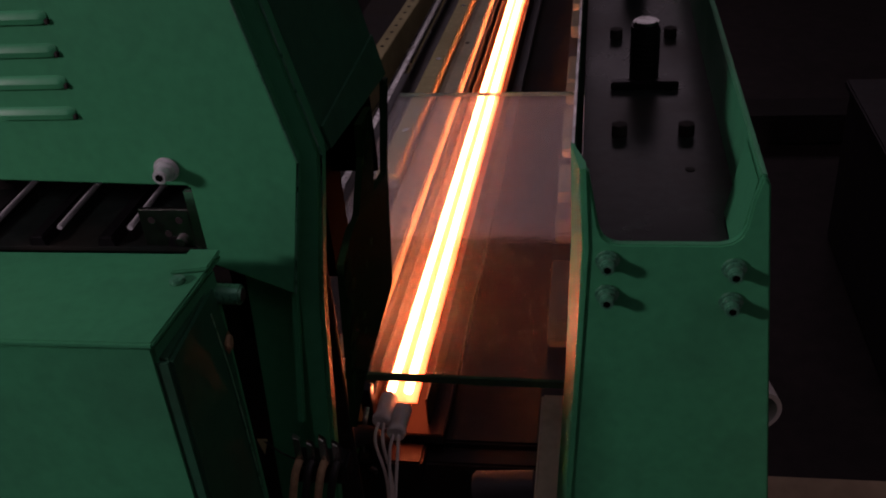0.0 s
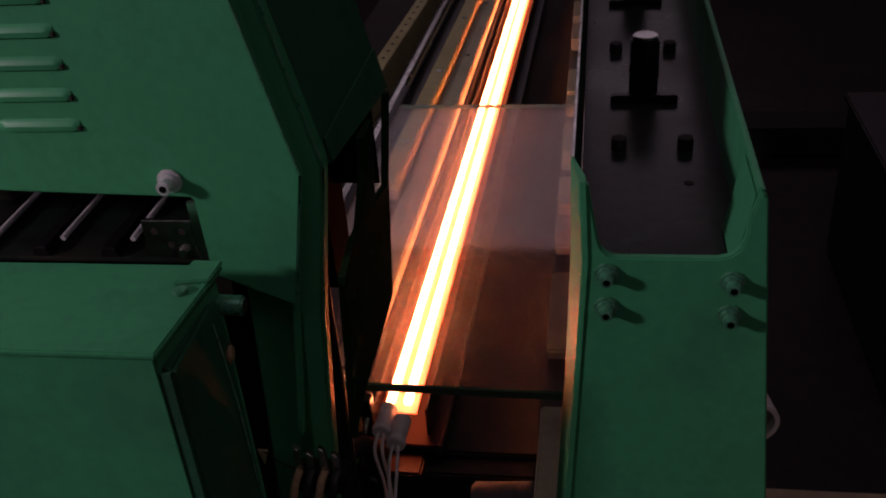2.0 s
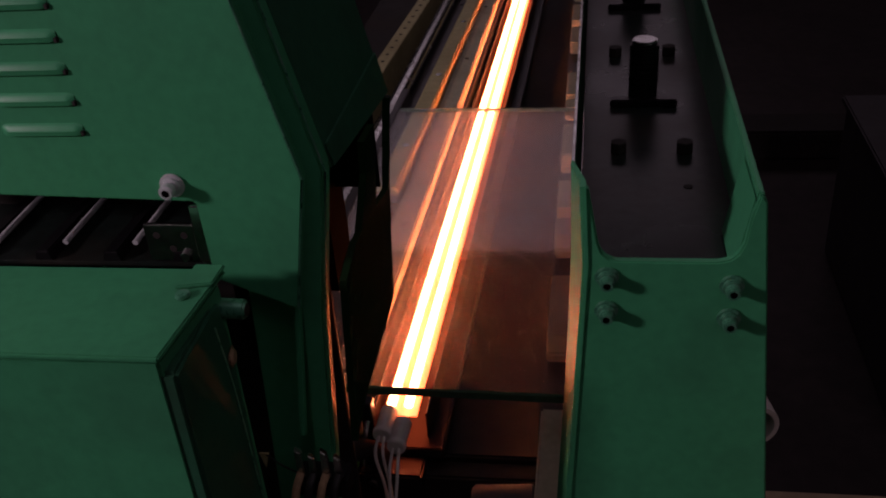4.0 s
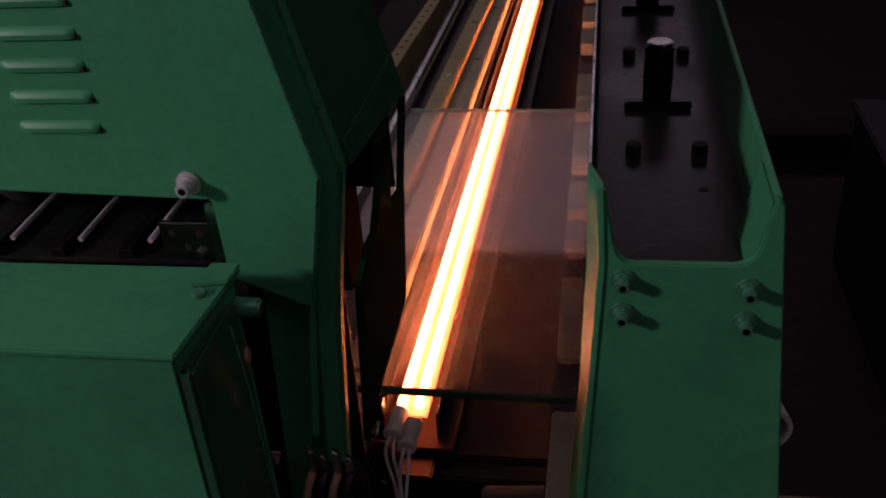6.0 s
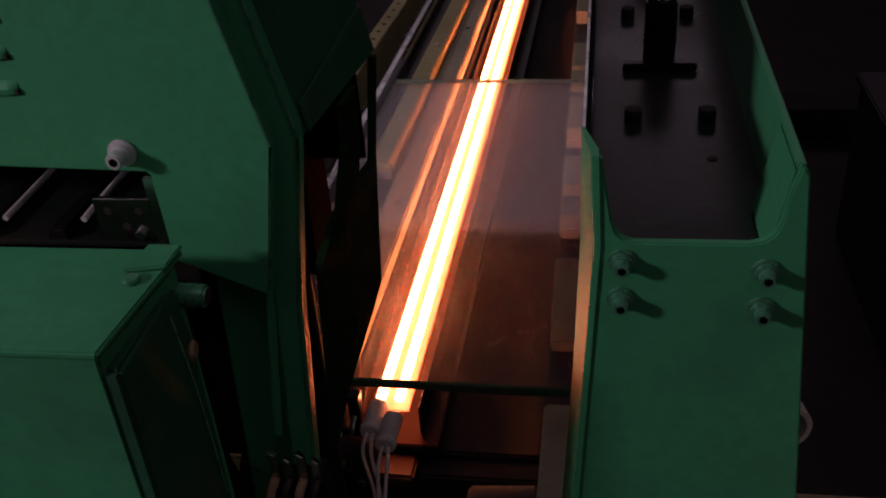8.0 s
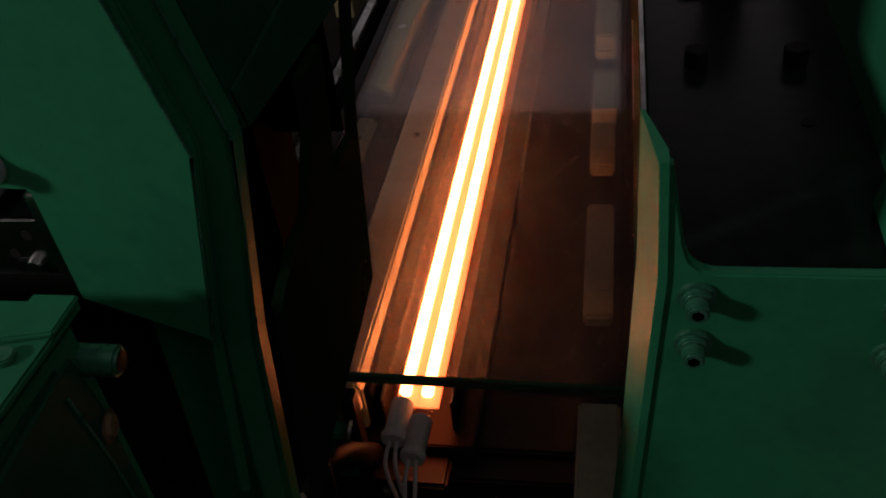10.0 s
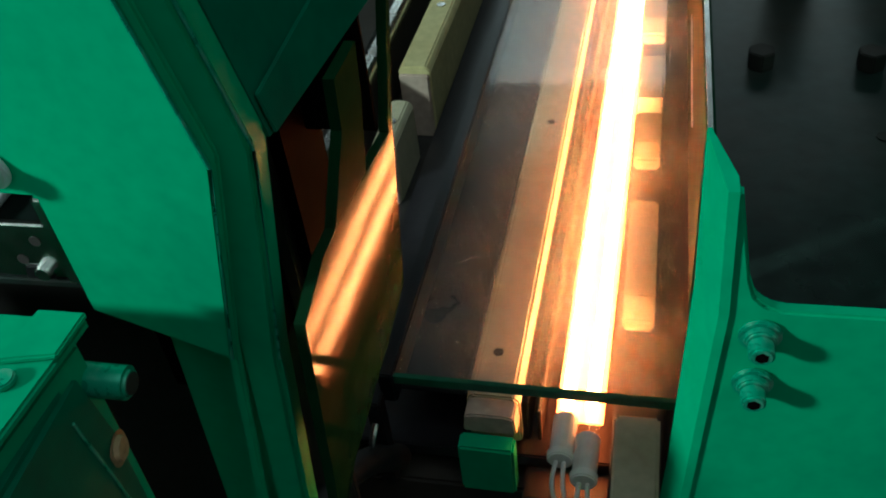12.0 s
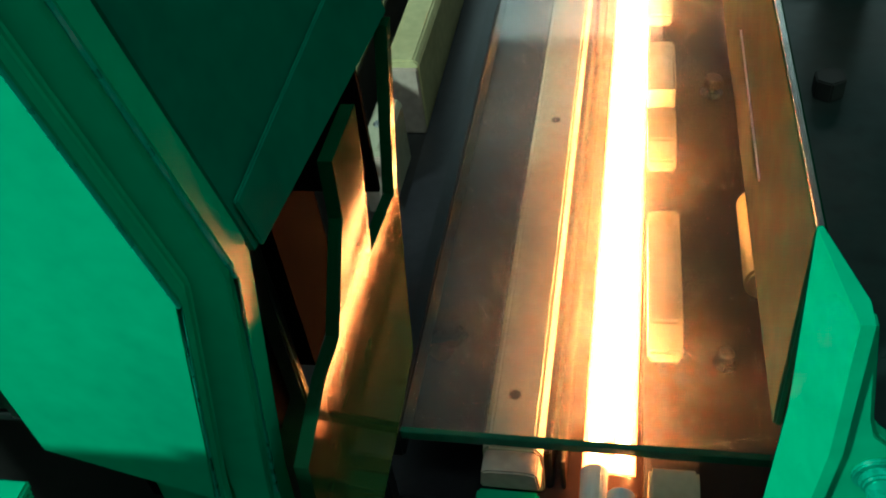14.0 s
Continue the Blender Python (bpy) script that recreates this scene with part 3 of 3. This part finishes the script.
    bolt((-0.1 + 0.15, -0.1505 + 0.1, 0.259 + 0.95), PLATED, ob, 0.72)
    return ob


louvre_head()


# ---- covers and small things round the heads ----
def cover_box():
    ob = root("cover_box", (-0.2, -0.22, -0.95), "green sheet-metal cover box with a lid standing on the floor", "cover box")
    local = lambda bm: (bmesh.ops.translate(bm, verts=bm.verts, vec=(0.2, 0.22, 0.95)), bm)[1]
    part("body", local(soften(prism([(-0.0795, -0.2455), (-0.0735, -0.178), (-0.35, -0.178), (-0.35, -0.2485)], "z", -0.95, 0.217), 0.0015)), GREEN, ob)
    part("lid", local(soften(prism([(-0.077, -0.249), (-0.0708, -0.1735), (-0.35, -0.1735), (-0.35, -0.249)], "z", 0.2185, 0.222), 0.001)), GREEN, ob)
    part("side_panel", local(soften(prism([(-0.2445, 0.0), (-0.183, 0.0), (-0.181, 0.18), (-0.185, 0.211), (-0.2445, 0.209)], "x", -0.083, -0.0728), 0.002)), GREEN_SHADED, ob, "scuffed side panel in darker, shaded green")
    part("seam", local(hose([(-0.0726, -0.196, 0.2), (-0.0722, -0.191, 0.15), (-0.072, -0.188, 0.06)], 0.0006, 6)), GREEN_BOLT, ob, "worn folded seam")
    part("plug", local(soften(rod((-0.074, -0.185, 0.173), (-0.0708, -0.1845, 0.173), 0.0068, 0.0056, 22), 0.002)), SLEEVE, ob, "brown scorched plug")
    part("lid_flap", local(soften(prism([(-0.0895, -0.1945), (-0.0712, -0.1905), (-0.0704, -0.1732), (-0.0865, -0.1732)], "z", 0.2222, 0.2246), 0.0007)), GREEN, ob, "bent corner flap of the lid")
    part("lid_screw", local(soften(rod((-0.0835, -0.2, 0.222), (-0.0835, -0.2, 0.2245), 0.004, sides=16), 0.0006)), GREEN_BOLT, ob)
    knob = part("pipe_stub", local(soften(rod((-0.078, -0.18, 0.2015), (-0.061, -0.1795, 0.2005), 0.0055, sides=24), 0.0012)), GREEN_BOLT, ob, "green painted pipe stub")
    part("pipe_mouth", local(rod((-0.0612, -0.1795, 0.2005), (-0.0606, -0.1795, 0.2005), 0.0037, sides=16)), SOOT_SHADE, knob)
    return ob


cover_box()


def work_table():
    ob = root("work_table", (0.55, -0.12, -0.95), "pale wooden work table beside the machine", "table")
    part("tabletop", soften(box(-0.3, 0.5, -0.3, 0.13, 0.82, 0.85), 0.003), WOOD, ob)
    for x in (-0.26, 0.44):
        for y in (-0.26, 0.08):
            part("leg", soften(box(x - 0.02, x + 0.02, y - 0.02, y + 0.02, 0, 0.82), 0.003), WOOD, ob)


work_table()


def tape_ring():
    bm = bmesh.new()
    n, r0, r1, w = 36, 0.0155, 0.0125, 0.012
    rings = []
    for i in range(n):
        c, q = math.cos(2 * math.pi * i / n), math.sin(2 * math.pi * i / n)
        rings.append([bm.verts.new(p) for p in ((r0 * c, -w, r0 * q), (r0 * c, w, r0 * q), (r1 * c, w, r1 * q), (r1 * c, -w, r1 * q))])
    for i in range(n):
        u, v = rings[i], rings[(i + 1) % n]
        for k in range(4):
            bm.faces.new((u[k], u[(k + 1) % 4], v[(k + 1) % 4], v[k]))
    bmesh.ops.recalc_face_normals(bm, faces=bm.faces)
    ob = single("cable_ring", bm, CAP_WHITE, "white plastic cable ring fixed to the machine head", "cable ring")
    ob.matrix_world = pose(0.2135, -0.1, 0.072, 0, 0, 12)


tape_ring()
def grey_cabinet():
    ob = root("grey_cabinet", (1.1, 1.4, -0.95), "dusty grey sheet-metal cabinet on the hall floor", "cabinet")
    part("body", soften(box(-0.37, 0.4, -0.4, 0.35, 0, 0.43), 0.01), GREY_SHEET, ob)
    part("top", soften(box(-0.38, 0.41, -0.41, 0.36, 0.43, 0.45), 0.004), GREY_SHEET, ob)


grey_cabinet()
single("floor_duct", soften(box(0.35, 3.2, 2.3, 2.45, -0.95, -0.85), 0.01), SOOT_SHADE, "dark cable duct across the hall floor", "duct")
single("felt_roller", soften(rod((0.153, 0.14, -0.035), (0.153, 0.215, -0.035), 0.015, sides=28), 0.002), BEIGE_YELLOW, "beige felt roller in the channel beside the pads", "roller")


def clamp(x, y, z, size, turn):
    ob = root("pane_clamp", (x, y, z), "small plated clamp screw on the rail of the pane", "clamp screw", "clamps along the rail")
    part("shank", soften(rod((0, 0, 0), (0, 0, 0.006 * size), 0.0026 * size, sides=14), 0.0004), CHROME, ob)
    part("head", soften(rod((0, 0, 0.006 * size), (0.0006, 0, 0.0125 * size), 0.0062 * size, 0.0054 * size, sides=18), 0.0008), CAP_WHITE if turn else CHROME, ob)
    part("washer", soften(rod((0, 0, 0), (0, 0, 0.0012), 0.0075 * size, sides=18), 0.0003), CHROME, ob)


clamp(0.13, 0.357, -0.05, 1.2, 0)
clamp(0.125, 0.09, -0.05, 0.9, 0)


def corner_bracket():
    ob = root("corner_bracket", (-0.05, -0.017, -0.04), "bent plated bracket at the corner of the pane", "bracket")
    part("plate", soften(box(-0.006, 0.002, -0.012, -0.001, -0.03, 0.046), 0.001), BLACK, ob)
    part("hook", hose([(-0.002, -0.012, 0.03), (-0.003, -0.02, 0.022), (-0.004, -0.022, 0.008), (-0.006, -0.02, -0.008)], 0.0022), CHROME, ob)


corner_bracket()


def cable_clips():
    ob = root("terminal_block", (-0.044, -0.151, 0.058), "plated terminal clips with dark cables on the machine head", "terminal block")
    part("base", soften(box(-0.02, 0.014, -0.008, 0.0098, -0.016, 0.0), 0.002), BLACK, ob)
    for i in range(4):
        x = -0.015 + i * 0.008
        part("clip", soften(prism([(x - 0.0026, 0.0), (x + 0.0026, 0.0), (x + 0.0022, 0.02 - 0.004 * (i % 2)), (x - 0.0018, 0.023 - 0.004 * (i % 2))], "y", -0.007, -0.003), 0.0007), CHROME, ob)
        part("cable", hose([(x, -0.006, 0.003), (x - 0.002, -0.014, -0.004), (x - 0.006, -0.018, -0.03), (x - 0.01, -0.014, -0.09)], 0.0026), RUBBER if i % 2 else SLEEVE, ob)
    part("tag_wire", hose([(-0.018, 0.0, -0.004), (-0.03, 0.004, -0.002), (-0.0425, 0.009, 0.0025)], 0.0006, 6), RUBBER, ob)
    part("paper_tag", soften(prism([(-0.047, 0.004), (-0.04, 0.004), (-0.044, -0.009)], "y", 0.0085, 0.0098), 0.0003), BEIGE_YELLOW, ob)


cable_clips()
single("grey_pipe", soften(rod((0.03, -0.055, -0.064), (0.078, -0.055, -0.06), 0.013, sides=24), 0.002), GREY_SHEET, "dull grey pipe below the near edge of the pane", "pipe")
single("black_hose", hose([(-0.048, -0.015, -0.06), (-0.055, -0.05, -0.02), (-0.075, -0.085, -0.015), (-0.1, -0.11, -0.05), (-0.12, -0.11, -0.2)], 0.008, 14), RUBBER, "black rubber hose in front of the machine bed", "hose")
single("hose_sleeve", hose([(-0.07, -0.079, -0.0147), (-0.075, -0.085, -0.015), (-0.081, -0.0925, -0.02)], 0.0088, 14), CAP_WHITE, "white sleeve round the black hose", "sleeve")

# ---- movement ----
def motions():
    rows = [(0.0, -0.0325), (8.6, -0.0325), (9.3, -0.031), (9.8, -0.0275), (10.0, -0.018), (10.5, 0.0235), (11.0, 0.0345), (11.5, 0.0475), (12.0, 0.0595), (12.5, 0.061), (13.0, 0.061), (14.0, 0.0605)]
    walk(carriage, [(t, pose(x, 0, -0.06, 0, 0, -1.1)) for t, x in rows])


motions()
